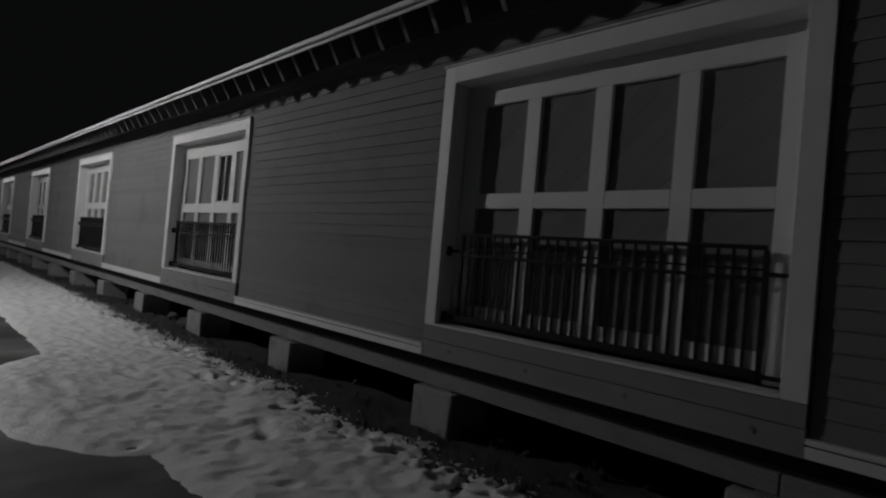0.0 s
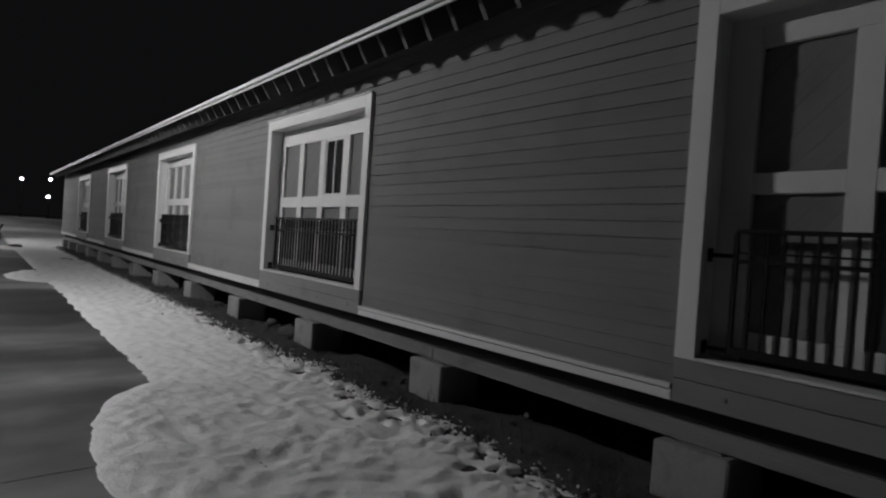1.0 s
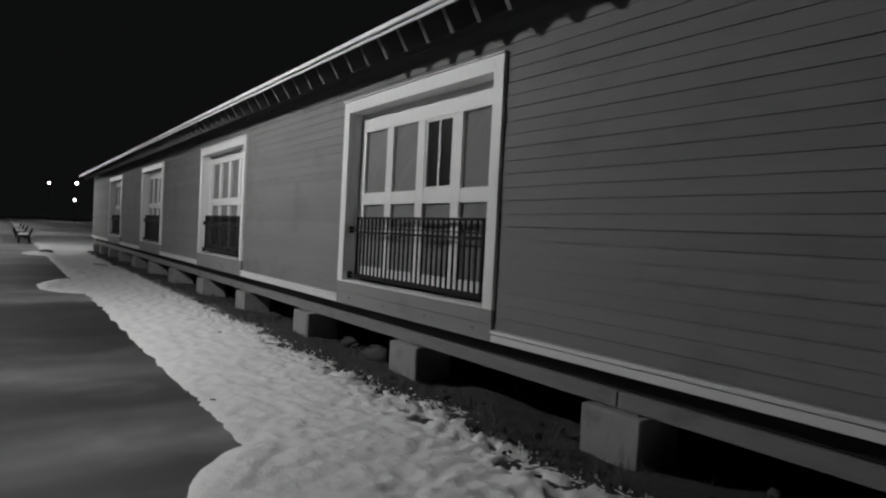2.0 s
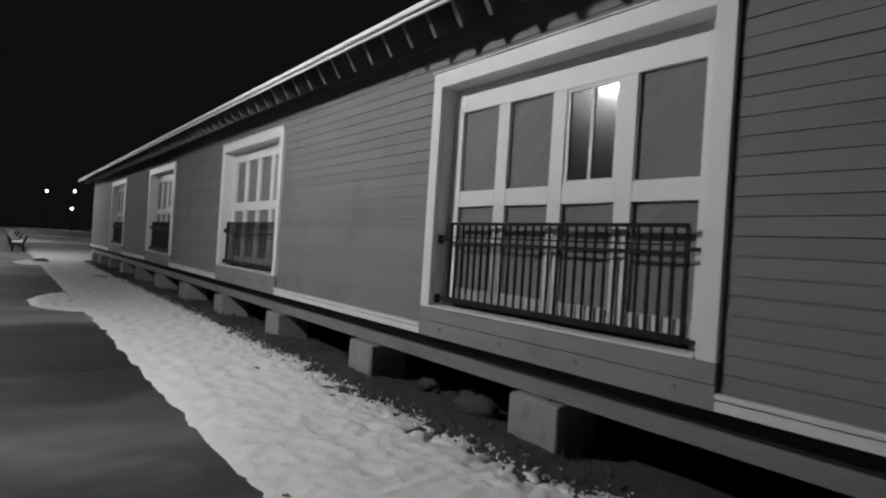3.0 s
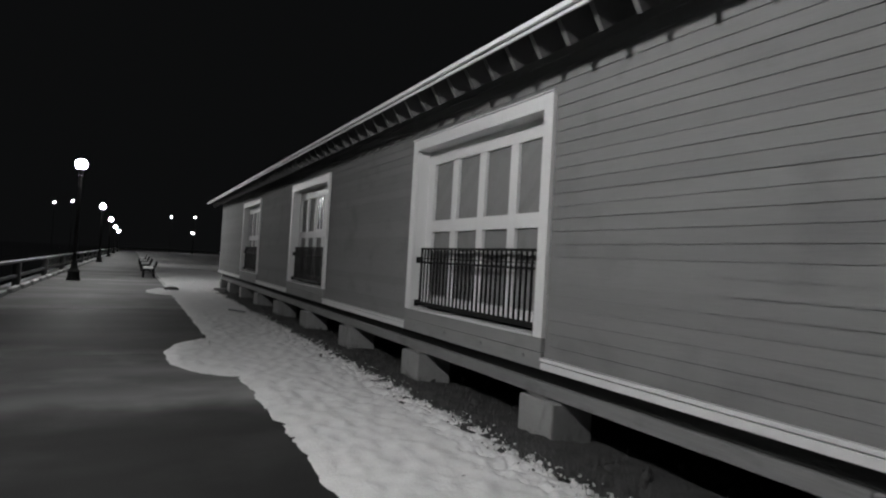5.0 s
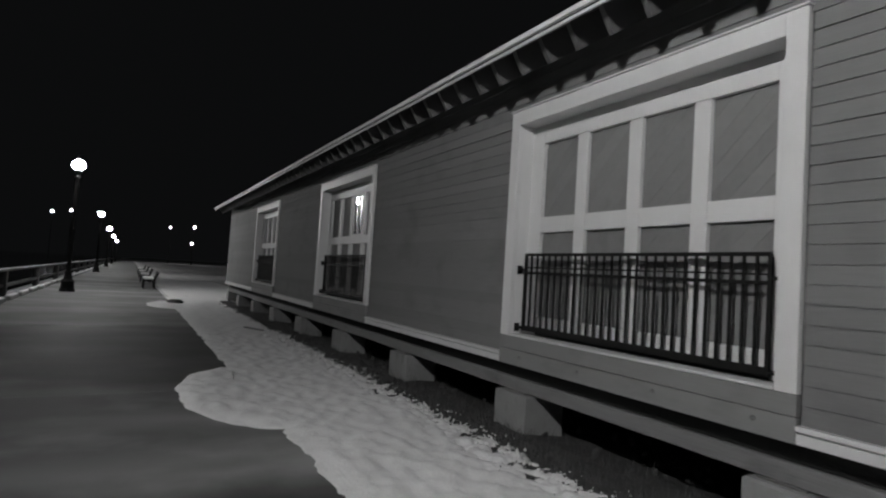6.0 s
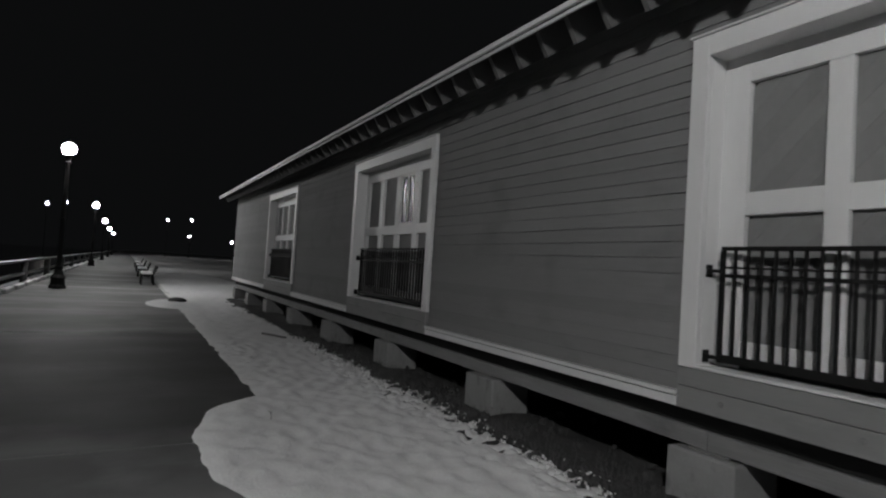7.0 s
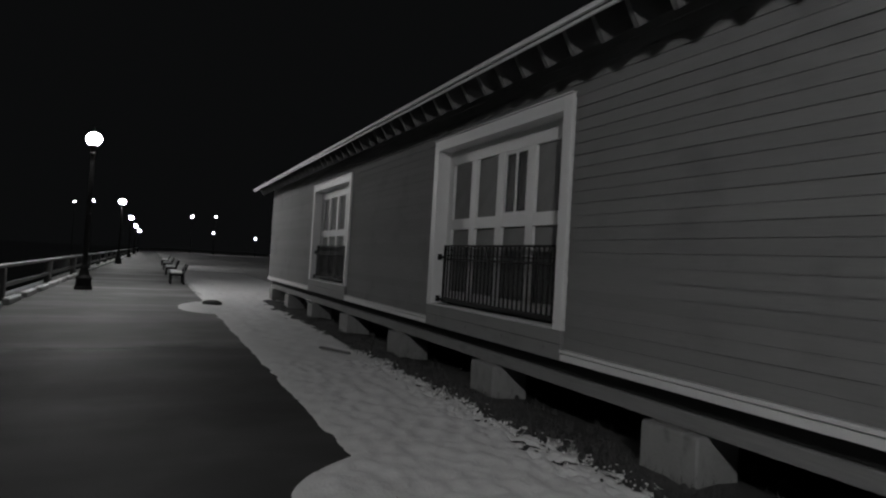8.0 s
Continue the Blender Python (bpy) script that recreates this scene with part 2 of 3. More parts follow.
def snow_height(x, y):
    """Height of the snow strip, or below ground where there is none."""
    edge = paving_edge(x) + 0.05 * noise.noise((x * 2.2, 0, 5)) + 0.012 * noise.noise((x * 8, y * 3, 2))
    inner = 3.61 + 0.22 * noise.noise((x * 0.8, 1, 9)) + 0.16 * noise.noise((x * 3.5, y * 1.5, 4)) + 0.14 * noise.noise((x * 12, y * 9, 6)) + 0.06 * noise.noise((x * 31, y * 25, 16))
    if x < -37:
        inner += (-37 - x) * 2.0
    d = min(y - edge, (inner - y) * 0.8)
    rise = max(-0.6, min(1.0, d / 0.42))
    thick = 0.050 + 0.015 * noise.noise((x * 0.7, y * 0.9, 1))
    near = max(0.0, min(1.0, (x + 12.5) / 3.0))
    lump = noise.noise((x * 3.4, y * 3.4, 7))
    fine = noise.noise((x * 8.5, y * 7, 12))
    tread = -max(0.0, noise.noise((x * 2.3, y * 2.9, 21)) - 0.3) * 0.10
    rough_edge = max(0.0, 1 - (inner - y) / 0.7) if y < inner else 1.0
    grit = abs(noise.noise((x * 15, y * 13, 31))) - 0.2
    h = thick + (0.024 * lump + 0.024 * fine + 0.022 * grit + tread) * (0.46 + 0.50 * near + 0.85 * rough_edge)
    h += 0.030 * noise.noise((x * 4.5, y * 6.0, 17)) * (1 - near)
    edge_near = max(0.0, min(1.0, 1 - (inner - y - 0.05) / 0.55))
    bare = max(0.0, noise.noise((x * 7.5, y * 9.0, 51)) - 0.08) + 0.5 * max(0.0, noise.noise((x * 18, y * 20, 61)) - 0.1)
    h -= 0.45 * bare * edge_near
    for px, py, pr in PITS:
        d2 = ((x - px) ** 2 + ((y - py) * 1.6) ** 2) / pr ** 2
        if d2 < 3:
            h -= 0.055 * math.exp(-d2 * 1.6) * (1 + 0.5 * fine)
    bay = max(0.0, PATH_EDGE + 0.25 - y) * 0.02
    return (h + bay) * math.sin(max(0.0, rise) * math.pi / 2) ** 0.8 + (0.06 * min(0.0, rise) if rise < 0 else 0.0) - 0.012


def snow_strip(name, x0, x1, y0, y1, step):
    nx, ny = int((x1 - x0) / step), int((y1 - y0) / step)
    xs, ys = np.linspace(x0, x1, nx + 1), np.linspace(y0, y1, ny + 1)
    verts = [(x, y, snow_height(x, y)) for x in xs for y in ys]
    faces = [(i * (ny + 1) + j, (i + 1) * (ny + 1) + j, (i + 1) * (ny + 1) + j + 1, i * (ny + 1) + j + 1) for i in range(nx) for j in range(ny)]
    faces = [f for f in faces if max(verts[k][2] for k in f) > -0.03]
    data = bpy.data.meshes.new(name)
    data.from_pydata(verts, [], faces)
    data.materials.append(SNOW)
    for p in data.polygons:
        p.use_smooth = True
    return tagged(new(name, data), "trodden old snow strip with ragged edges along the paving", "snow", kind="stuff")


snow_strip("snow", -26.0, 2.0, 0.6, 4.0, 0.026)
snow_strip("snow", -60.0, -26.0, 0.6, 6.0, 0.09)
thing("snow_field", boxes((-300, -38.6, 1.75, 60, -0.099, 0.02), soft=0.015), SNOW_FAR, "open snow field past the end of the building", "snow", kind="stuff")

# ---- building: walls ----
wall = thing("wall_front", None, None, "long clapboard wall of a low freight house raised on blocks", "wall", kind="structure")
rows = []
right = WALL_NEAR
for x in DOOR_X:
    rows.append((x + DOOR_W, right, WALL_Y, 4.16, 0.72, CASE_TOP))
    right = x
rows.append((WALL_FAR, right, WALL_Y, 4.16, 0.72, CASE_TOP))
rows.append((WALL_FAR, WALL_NEAR, WALL_Y, 4.16, CASE_TOP, 4.12))
part("wall_core", boxes(*rows), SHEATHING, wall)
thing("wall_end_far", boxes((WALL_FAR, WALL_FAR + 0.2, 4.16, 13.2, 0.72, 4.12)), SIDING, "grey end wall of the freight house", "wall", kind="structure")
thing("wall_end_near", boxes((WALL_NEAR - 0.2, WALL_NEAR, 4.16, 13.2, 0.72, 4.12)), SIDING, "grey end wall of the freight house", "wall", kind="structure")
thing("wall_back", boxes((WALL_FAR, WALL_NEAR, 13.2, 13.4, 0.72, 4.12)), SIDING, "grey back wall of the freight house", "wall", kind="structure")
thing("floor", boxes((WALL_FAR + 0.02, WALL_NEAR - 0.02, 4.125, 13.38, 0.535, 0.715)), TIMBER, "timber floor deck of the freight house", "floor", kind="structure")

# ---- roof: sheathing, fascia, rafter tails ----
roof = thing("roof", None, None, "low gable roof with open eaves and exposed rafter tails", "roof", kind="structure")
RIDGE_Y = 8.7
ridge_z = EAVE_Z + SLOPE * (RIDGE_Y - EAVE_Y)
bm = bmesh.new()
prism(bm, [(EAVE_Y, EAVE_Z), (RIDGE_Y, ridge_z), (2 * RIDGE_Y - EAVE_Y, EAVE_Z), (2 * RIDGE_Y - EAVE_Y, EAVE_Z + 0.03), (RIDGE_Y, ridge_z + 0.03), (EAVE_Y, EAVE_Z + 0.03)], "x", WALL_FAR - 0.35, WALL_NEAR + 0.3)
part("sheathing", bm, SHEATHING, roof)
bm = bmesh.new()
prism(bm, [(EAVE_Y - 0.01, EAVE_Z + 0.032), (RIDGE_Y, ridge_z + 0.035), (2 * RIDGE_Y - EAVE_Y, EAVE_Z + 0.032), (2 * RIDGE_Y - EAVE_Y, EAVE_Z + 0.06), (RIDGE_Y, ridge_z + 0.07), (EAVE_Y - 0.01, EAVE_Z + 0.06)], "x", WALL_FAR - 0.36, WALL_NEAR + 0.3)
part("roofing", bm, ROOFING, roof)
part("edge_strip", boxes((WALL_FAR - 0.35, WALL_NEAR + 0.3, EAVE_Y - 0.022, EAVE_Y, EAVE_Z - 0.012, EAVE_Z + 0.018), soft=0.003), TRIM, roof, "white lower eave strip")
part("drip_edge", boxes((WALL_FAR - 0.36, WALL_NEAR + 0.3, EAVE_Y - 0.045, EAVE_Y - 0.011, EAVE_Z + 0.034, EAVE_Z + 0.085), soft=0.006), TRIM, roof, "white upper eave edge")
bm = bmesh.new()
prism(bm, [(3.55, -0.160), (4.3, -0.160 + 0.75 * SLOPE), (4.3, 0.96 * SLOPE - 0.004), (3.414, 0.074 * SLOPE - 0.004)], "x", -0.024, 0.024)   # square-cut end
tail_mesh = mesh_of("rafter_tail", bm, RAFTER)
k0, k1 = int((WALL_FAR + 12.57) / 0.385), int((WALL_NEAR + 12.5) / 0.385)
for k in range(k0, k1):
    ob = new("rafter_tail", tail_mesh)
    ob.parent = roof
    ob.matrix_basis = pose(-12.57 + 0.385 * k, 0, EAVE_Z)


# ---- sliding freight doors ----
def clip(poly, nx, nz, c):
    """The part of a polygon where nx*x + nz*z >= c."""
    out = []
    for (ax, az), (bx, bz) in zip(poly, poly[1:] + poly[:1]):
        da, db = nx * ax + nz * az - c, nx * bx + nz * bz - c
        if da >= 0:
            out.append((ax, az))
        if (da >= 0) != (db >= 0):
            t = da / (da - db)
            out.append((ax + (bx - ax) * t, az + (bz - az) * t))
    return out


def planks(u0, u1, z0, z1, y, parent):
    """Boards laid at 45 degrees inside a panel, with open joints."""
    w, q = 0.135, math.sqrt(0.5)
    lo, hi = -u1 * q + z0 * q, -u0 * q + z1 * q
    c = math.floor(lo / w) * w
    while c < hi:
        p = clip([(u0, z0), (u1, z0), (u1, z1), (u0, z1)], -q, q, c + 0.0010)
        p = clip(p, q, -q, -(c + w - 0.0010)) if len(p) > 2 else p
        if len(p) > 2 and abs(sum(a[0] * b[1] - b[0] * a[1] for a, b in zip(p, p[1:] + p[:1]))) > 0.002:
            bm = bmesh.new()
            prism(bm, p, "y", y, y + 0.02)
            part("plank", bm, PANEL, parent)
        c += w


# far edge of the first panel, panel spacing and width, then the heights of the lock rail and the panel tops
LEAVES = [(0.343, 0.658, 0.512, 2.103, 2.238, 3.056), (0.285, 0.677, 0.524, 2.033, 2.195, 3.014), (0.340, 0.659, 0.514, 2.096, 2.260, 3.058), (0.285, 0.665, 0.514, 2.096, 2.250, 3.050)]


def freight_door(glazed, form):
    """One door with its casing, seen from outside; its origin is the far lower corner of the casing."""
    d = thing("freight_door", None, None, "", "door", "freight doors along the wall")
    f, e = FACE_Y, DOOR_Y
    first, step, width, rail_low, rail_top, pane_top = form
    panes = [(first + step * k, first + step * k + width) for k in range(4)]
    rows_z = [(1.205, rail_low), (rail_top, pane_top)]
    part("casing_side", boxes((0, 0.14, f, WALL_Y, SILL_Z, CASE_TOP - 0.001), soft=0.004), TRIM, d)
    part("casing_side", boxes((DOOR_W - 0.14, DOOR_W, f, WALL_Y, SILL_Z, CASE_TOP - 0.001), soft=0.004), TRIM, d)
    part("casing_head", boxes((0.14, DOOR_W - 0.14, f, WALL_Y, CASE_TOP - 0.155, CASE_TOP - 0.001), soft=0.004), TRIM, d)
    part("drip_cap", boxes((-0.012, DOOR_W + 0.012, f - 0.02, WALL_Y, CASE_TOP + 0.001, CASE_TOP + 0.016), soft=0.003), TRIM, d)
    part("jamb", boxes((0.12, 0.14, WALL_Y, e + 0.05, SILL_Z, CASE_TOP - 0.15)), TRIM, d, "white jamb lining")
    part("jamb", boxes((DOOR_W - 0.14, DOOR_W - 0.12, WALL_Y, e + 0.05, SILL_Z, CASE_TOP - 0.15)), TRIM, d, "white jamb lining")
    part("jamb_head", boxes((0.12, DOOR_W - 0.12, WALL_Y, e + 0.05, CASE_TOP - 0.15, CASE_TOP - 0.13)), TRIM, d)
    part("header", boxes((0.141, DOOR_W - 0.141, e + 0.012, e + 0.045, 3.19, CASE_TOP - 0.151)), TRIM, d, "white header board")
    part("sill", boxes((0.141, DOOR_W - 0.141, f - 0.012, e + 0.05, SILL_Z + 0.001, SILL_Z + 0.022), soft=0.005), TRIM, d, "weathered white sill")
    leaf = part("leaf", boxes((0.141, panes[0][0], e, e + 0.06, SILL_Z + 0.03, 3.188), soft=0.003), TRIM, d, "white panelled door leaf")
    for a, b in zip([p[1] for p in panes[:-1]], [p[0] for p in panes[1:]]):
        part("stile", boxes((a, b, e, e + 0.06, 1.205, pane_top), soft=0.004), TRIM, leaf)
    part("stile", boxes((panes[-1][1], DOOR_W - 0.141, e, e + 0.06, SILL_Z + 0.03, 3.188), soft=0.004), TRIM, leaf)
    part("bottom_rail", boxes((panes[0][0], panes[-1][1], e + 0.001, e + 0.06, 1.085, 1.205), soft=0.004), TRIM, leaf)
    part("top_rail", boxes((panes[0][0], panes[-1][1], e + 0.001, e + 0.06, pane_top, 3.188), soft=0.004), TRIM, leaf)
    for u0, u1 in panes:
        part("lock_rail", boxes((u0, u1, e + 0.001, e + 0.06, rail_low, rail_top), soft=0.004), TRIM, leaf)
    # shade in the gap below the bottom rail, put in as a near-black strip
    part("threshold", boxes((panes[0][0], panes[-1][1], e + 0.004, e + 0.06, SILL_Z + 0.024, 1.084)), DARK_WOOD, leaf, "near-black strip painting the shade along the foot of the door")
    part("backing", boxes((0.2, DOOR_W - 0.2, e + 0.064, e + 0.08, SILL_Z, CASE_TOP - 0.13)), SHEATHING, d)
    for r, (z0, z1) in enumerate(rows_z):
        for k, (u0, u1) in enumerate(panes):
            if glazed and r == 1 and k == 2:
                g = 0.035
                sash = part("sash", boxes((u0, u0 + g, e + 0.012, e + 0.045, z0, z1), (u1 - g, u1, e + 0.012, e + 0.045, z0, z1), (u0 + g, u1 - g, e + 0.012, e + 0.045, z0, z0 + g), (u0 + g, u1 - g, e + 0.012, e + 0.045, z1 - g, z1), ((u0 + u1) / 2 - 0.014, (u0 + u1) / 2 + 0.014, e + 0.014, e + 0.045, z0 + g, z1 - g)), TRIM, d, "small glazed sash")
                part("pane", boxes((u0 + g, (u0 + u1) / 2 - 0.014, e + 0.028, e + 0.034, z0 + g, z1 - g)), GLASS, sash, "dark window pane")
                part("pane", boxes(((u0 + u1) / 2 + 0.014, u1 - g, e + 0.028, e + 0.034, z0 + g, z1 - g)), GLASS, sash, "dark window pane")
            else:
                planks(u0 + 0.001, u1 - 0.001, z0 + 0.001, z1 - 0.001, e + 0.042, d)
    base = part("base_board", boxes((0, DOOR_W, f + 0.004, WALL_Y + 0.06, SKIRT_LOW - 0.004, 0.846), soft=0.004), BASEBOARD, d, "grey lower base board")
    for u in (0.35, 1.2, 2.05, 2.85):
        bm = bmesh.new()
        lathe(bm, [(0.018, 0.0), (0.018, 0.008), (0.006, 0.011)], 10)
        bolt = part("bolt", bm, TIMBER, base)
        bolt.matrix_basis = pose(u, f + 0.005, 0.765 + 0.02 * math.sin(u * 7), 90, 0, 0)
    part("base_board", boxes((0, DOOR_W, f, WALL_Y + 0.06, 0.851, SILL_Z - 0.002), soft=0.004), BASEBOARD, d, "grey upper base board")
    return d


first_door, glazed_door, plain_door, other_glazed = (freight_door(k in (1, 3), form) for k, form in enumerate(LEAVES))
for d in (first_door, plain_door):
    tagged(d, "white freight door with grey diagonal-board panels, behind an iron rail")
for d in (glazed_door, other_glazed):
    tagged(d, "white freight door with one small glazed sash and grey panels")
for d, x in zip((first_door, glazed_door, plain_door, other_glazed), DOOR_X):
    d.matrix_basis = pose(x, 0, 0)
copy_thing(plain_door, pose(DOOR_X[4], 0, 0))


# ---- iron guard rails across the doors ----
def guard_rail(a, b, n):
    g = thing("guard_rail", None, None, "black iron guard rail with thin balusters across a doorway", "railing", "iron guard rails")
    y = 4.012
    top, low = 1.866, 1.045
    for name, z, h, t in (("top_rail", top, 0.028, 0.052), ("middle_rail", top - 0.142, 0.014, 0.014), ("middle_rail", top - 0.192, 0.028, 0.016), ("bottom_rail", low + 0.06, 0.055, 0.040)):
        part(name, boxes((a, b, y - t / 2, y + t / 2, z - h, z), soft=0.003), IRON, g)
    for k in range(n + 1):
        u = a + (b - a) * k / n
        half = 0.014 if k in (0, n) else 0.009
        part("end_post" if k in (0, n) else "baluster", boxes((u - half, u + half, y - half, y + half, low if k in (0, n) else low + 0.03, top - 0.028)), IRON, g)
    for u0, u1, u2 in ((0.1405, a - 0.016, 0.1505), (b + 0.016, DOOR_W - 0.1405, DOOR_W - 0.1505)):
        for z in (top - 0.175, low + 0.03):
            br = part("bracket", boxes((u0, u1, y - 0.014, y + 0.014, z - 0.014, z + 0.014), soft=0.003), IRON, g)
            p0, p1 = (u0, u2) if u0 < 1 else (u2, u1)
            part("flange", boxes((p0, p1, y - 0.035, y + 0.035, z - 0.045, z + 0.045), soft=0.003), IRON, br)
    return g


rail, wide_rail = guard_rail(0.31, 2.83, 27), guard_rail(0.25, 2.872, 28)
rail.matrix_basis = pose(DOOR_X[0], 0, 0)
wide_rail.matrix_basis = pose(DOOR_X[2], 0, 0)
for x in (DOOR_X[1], DOOR_X[3], DOOR_X[4]):
    copy_thing(rail, pose(x, 0, 0))

# ---- skirt boards, beams and blocks below the wall ----
right = WALL_NEAR
for x in DOOR_X + [None]:
    a, b = (x + DOOR_W if x is not None else WALL_FAR), right
    sk = thing("skirt_board", boxes((a + 0.002, b - 0.002, FACE_Y, WALL_Y + 0.06, SKIRT_LOW, 0.757), soft=0.004), TRIM, "white skirt board along the foot of the wall", "trim", "skirt boards", kind="structure")
    part("cap_strip", boxes((a + 0.002, b - 0.002, FACE_Y - 0.012, WALL_Y, 0.768, SKIRT_TOP), soft=0.005), TRIM, sk, "white cap strip")
    right = x

# one near-black board fills the band between skirt and beam
thing("rim_joist", boxes((WALL_FAR + 0.03, WALL_NEAR - 0.03, 4.075, 4.12, 0.535, 0.715), soft=0.004), DARK_WOOD, "near-black rim joist set back under the wall", "joist", kind="structure")


def timber_beam(a, b):
    bm = boxes((a, b, 4.03, 4.25, 0.40, 0.53), soft=0.008)
    t = thing("sill_beam", bm, TIMBER, "rough squared timber beam lying on concrete blocks", "beam", "beams under the wall")
    return t


BLOCK_X = [-6.911 - 2.849 * k for k in range(-4, 11)]
for a, b in zip(BLOCK_X[::2], BLOCK_X[2::2]):
    timber_beam(b + 0.27 + 0.003, a + 0.27 - 0.003)
timber_beam(WALL_FAR + 0.05, BLOCK_X[14] + 0.27 - 0.003)
rng = random.Random(4)
for k, x in enumerate(BLOCK_X + [WALL_FAR + 0.3]):
    w, h = 0.54 + rng.uniform(-0.03, 0.03), 0.385
    bm = boxes((-w / 2, w / 2, -0.26, 0.26, -0.12, h), soft=0.014)
    for v in bm.verts:
        v.co += Vector((rng.uniform(-1, 1), rng.uniform(-1, 1), rng.uniform(-0.4, 0.4))) * 0.006
    blk = thing("foundation_block", bm, CONCRETE, "worn concrete block carrying the building's beam", "block", "foundation blocks")
    blk.matrix_basis = pose(x + 0.27, 3.944 + 0.26, 0, 0, 0, rng.uniform(-2, 2))
    s = boxes((-0.16, 0.16, -0.14, 0.2, 0.0, 0.016), soft=0.003)
    shim = thing("shim", s, TIMBER, "thin timber packing on a concrete block", "shim", "packing shims")
    shim.matrix_basis = pose(x + 0.27 + rng.uniform(-0.05, 0.05), 4.16, h - 0.001)
# inner rows of blocks hold up the floor
for y in (8.6, 12.6):
    for x in BLOCK_X[::2]:
        blk = thing("foundation_block", boxes((-0.27, 0.27, -0.26, 0.26, -0.12, 0.54), soft=0.014), CONCRETE, "concrete block in the dark crawl space", "block", "foundation blocks")
        blk.matrix_basis = pose(x + 0.27, y, 0)


# ---- street lamps ----
def street_lamp():
    """A cast iron lamp post with a flared foot and a glowing globe."""
    l = thing("street_lamp", None, None, "lit black cast iron street lamp on the promenade", "street lamp", "promenade lamps")
    bm = bmesh.new()
    lathe(bm, [(0.27, 0.0), (0.27, 0.10), (0.235, 0.14), (0.22, 0.34), (0.24, 0.37), (0.24, 0.41), (0.17, 0.50), (0.12, 0.70), (0.135, 0.73), (0.135, 0.78), (0.10, 0.84)], 12)
    part("foot", bm, IRON, l)
    bm = bmesh.new()
    lathe(bm, [(0.085, 0.835), (0.08, 2.5), (0.095, 2.52), (0.095, 2.57), (0.075, 2.6), (0.06, 4.56)], 14)
    part("post", bm, IRON, l)
    bm = bmesh.new()
    lathe(bm, [(0.062, 4.55), (0.11, 4.61), (0.07, 4.68), (0.10, 4.79), (0.15, 4.89), (0.13, 4.93)], 14)
    part("collar", bm, IRON, l)
    bm = bmesh.new()
    prof = [(0.13, -0.185)] + [(0.225 * math.cos(a), 0.21 * math.sin(a)) for a in (-0.9, -0.6, -0.3, 0, 0.3, 0.6, 0.9, 1.2)] + [(0.03, 0.215)]
    lathe(bm, [(r, z + LAMP_H) for r, z in prof], 16)
    part("globe", bm, GLOBE, l, "glowing white lantern bowl", smooth=True)
    bm = bmesh.new()
    lathe(bm, [(0.10, LAMP_H + 0.185), (0.12, LAMP_H + 0.22), (0.08, LAMP_H + 0.27), (0.03, LAMP_H + 0.31), (0.02, LAMP_H + 0.38), (0.005, LAMP_H + 0.42)], 10)
    part("finial", bm, IRON, l)
    return l


lamp = street_lamp()
lamp.matrix_basis = pose(*LAMPS[0], 0)
for x, y in LAMPS[1:]:
    copy_thing(lamp, pose(x, y, 0))


# lights far across the field and the water
def far_lamp(x, y, z):
    t = thing("distant_lamp", None, None, "tiny lit lamp on a mast far off", "street lamp", "distant lights")
    bm = bmesh.new()
    lathe(bm, [(0.08, -0.1 if y > -3.6 else -1.9), (0.05, z - 0.3)], 8)
    part("mast", bm, IRON, t)
    bm = bmesh.new()
    lathe(bm, [(0.08, z - 0.28), (0.26, z - 0.15), (0.31, z), (0.22, z + 0.2), (0.05, z + 0.28)], 10)
    part("head", bm, FAR_LIGHT, t, "glowing lamp head", smooth=True)
    t.matrix_basis = pose(x, y, 0)


for bearing, rise in ((-0.1048, 0.0601), (-0.0813, 0.0642), (0.0566, 0.0517), (0.0924, 0.0549), (0.0906, 0.0276), (0.1574, 0.0230)):
    far_lamp(-17.7 - 200, 0.19 + 200 * bearing, 1.6 + 200 * rise)

# ---- promenade rail on the water side ----
fence = thing("promenade_fence", None, None, "timber post and rail fence dusted with snow", "fence")
FENCE_Y = -3.0
for k in range(0, 27):
    x = 16.3 - 7.3 * k
    part("post", boxes((x - 0.11, x + 0.11, FENCE_Y - 0.11, FENCE_Y + 0.11, -0.03, 0.86), soft=0.012), POST, fence)
    part("top_rail", boxes((x - 7.295, x, FENCE_Y - 0.07, FENCE_Y + 0.07, 0.86, 0.93), soft=0.012), POST, fence)
    part("snow_cap", boxes((x - 7.295, x, FENCE_Y - 0.05, FENCE_Y + 0.05, 0.928, 0.944), soft=0.006), SNOW, fence, "thin snow on the rail")
    part("lower_rail", boxes((x - 7.18, x - 0.115, FENCE_Y - 0.05, FENCE_Y + 0.05, 0.36, 0.46), soft=0.01), POST, fence)
for k in range(0, 70):
    x = 15.5 - 2.2 * k
    b = thing("kerb_block", boxes((x - 0.75, x + 0.75, FENCE_Y + 0.13, FENCE_Y + 0.30, -0.01, 0.12), soft=0.02), CONCRETE, "low kerb block with snow on top beside the fence", "kerb", "kerb blocks")
    part("snow_cap", boxes((x - 0.7, x + 0.7, FENCE_Y + 0.14, FENCE_Y + 0.29, 0.118, 0.16), soft=0.018), SNOW, b, "rounded snow cap")


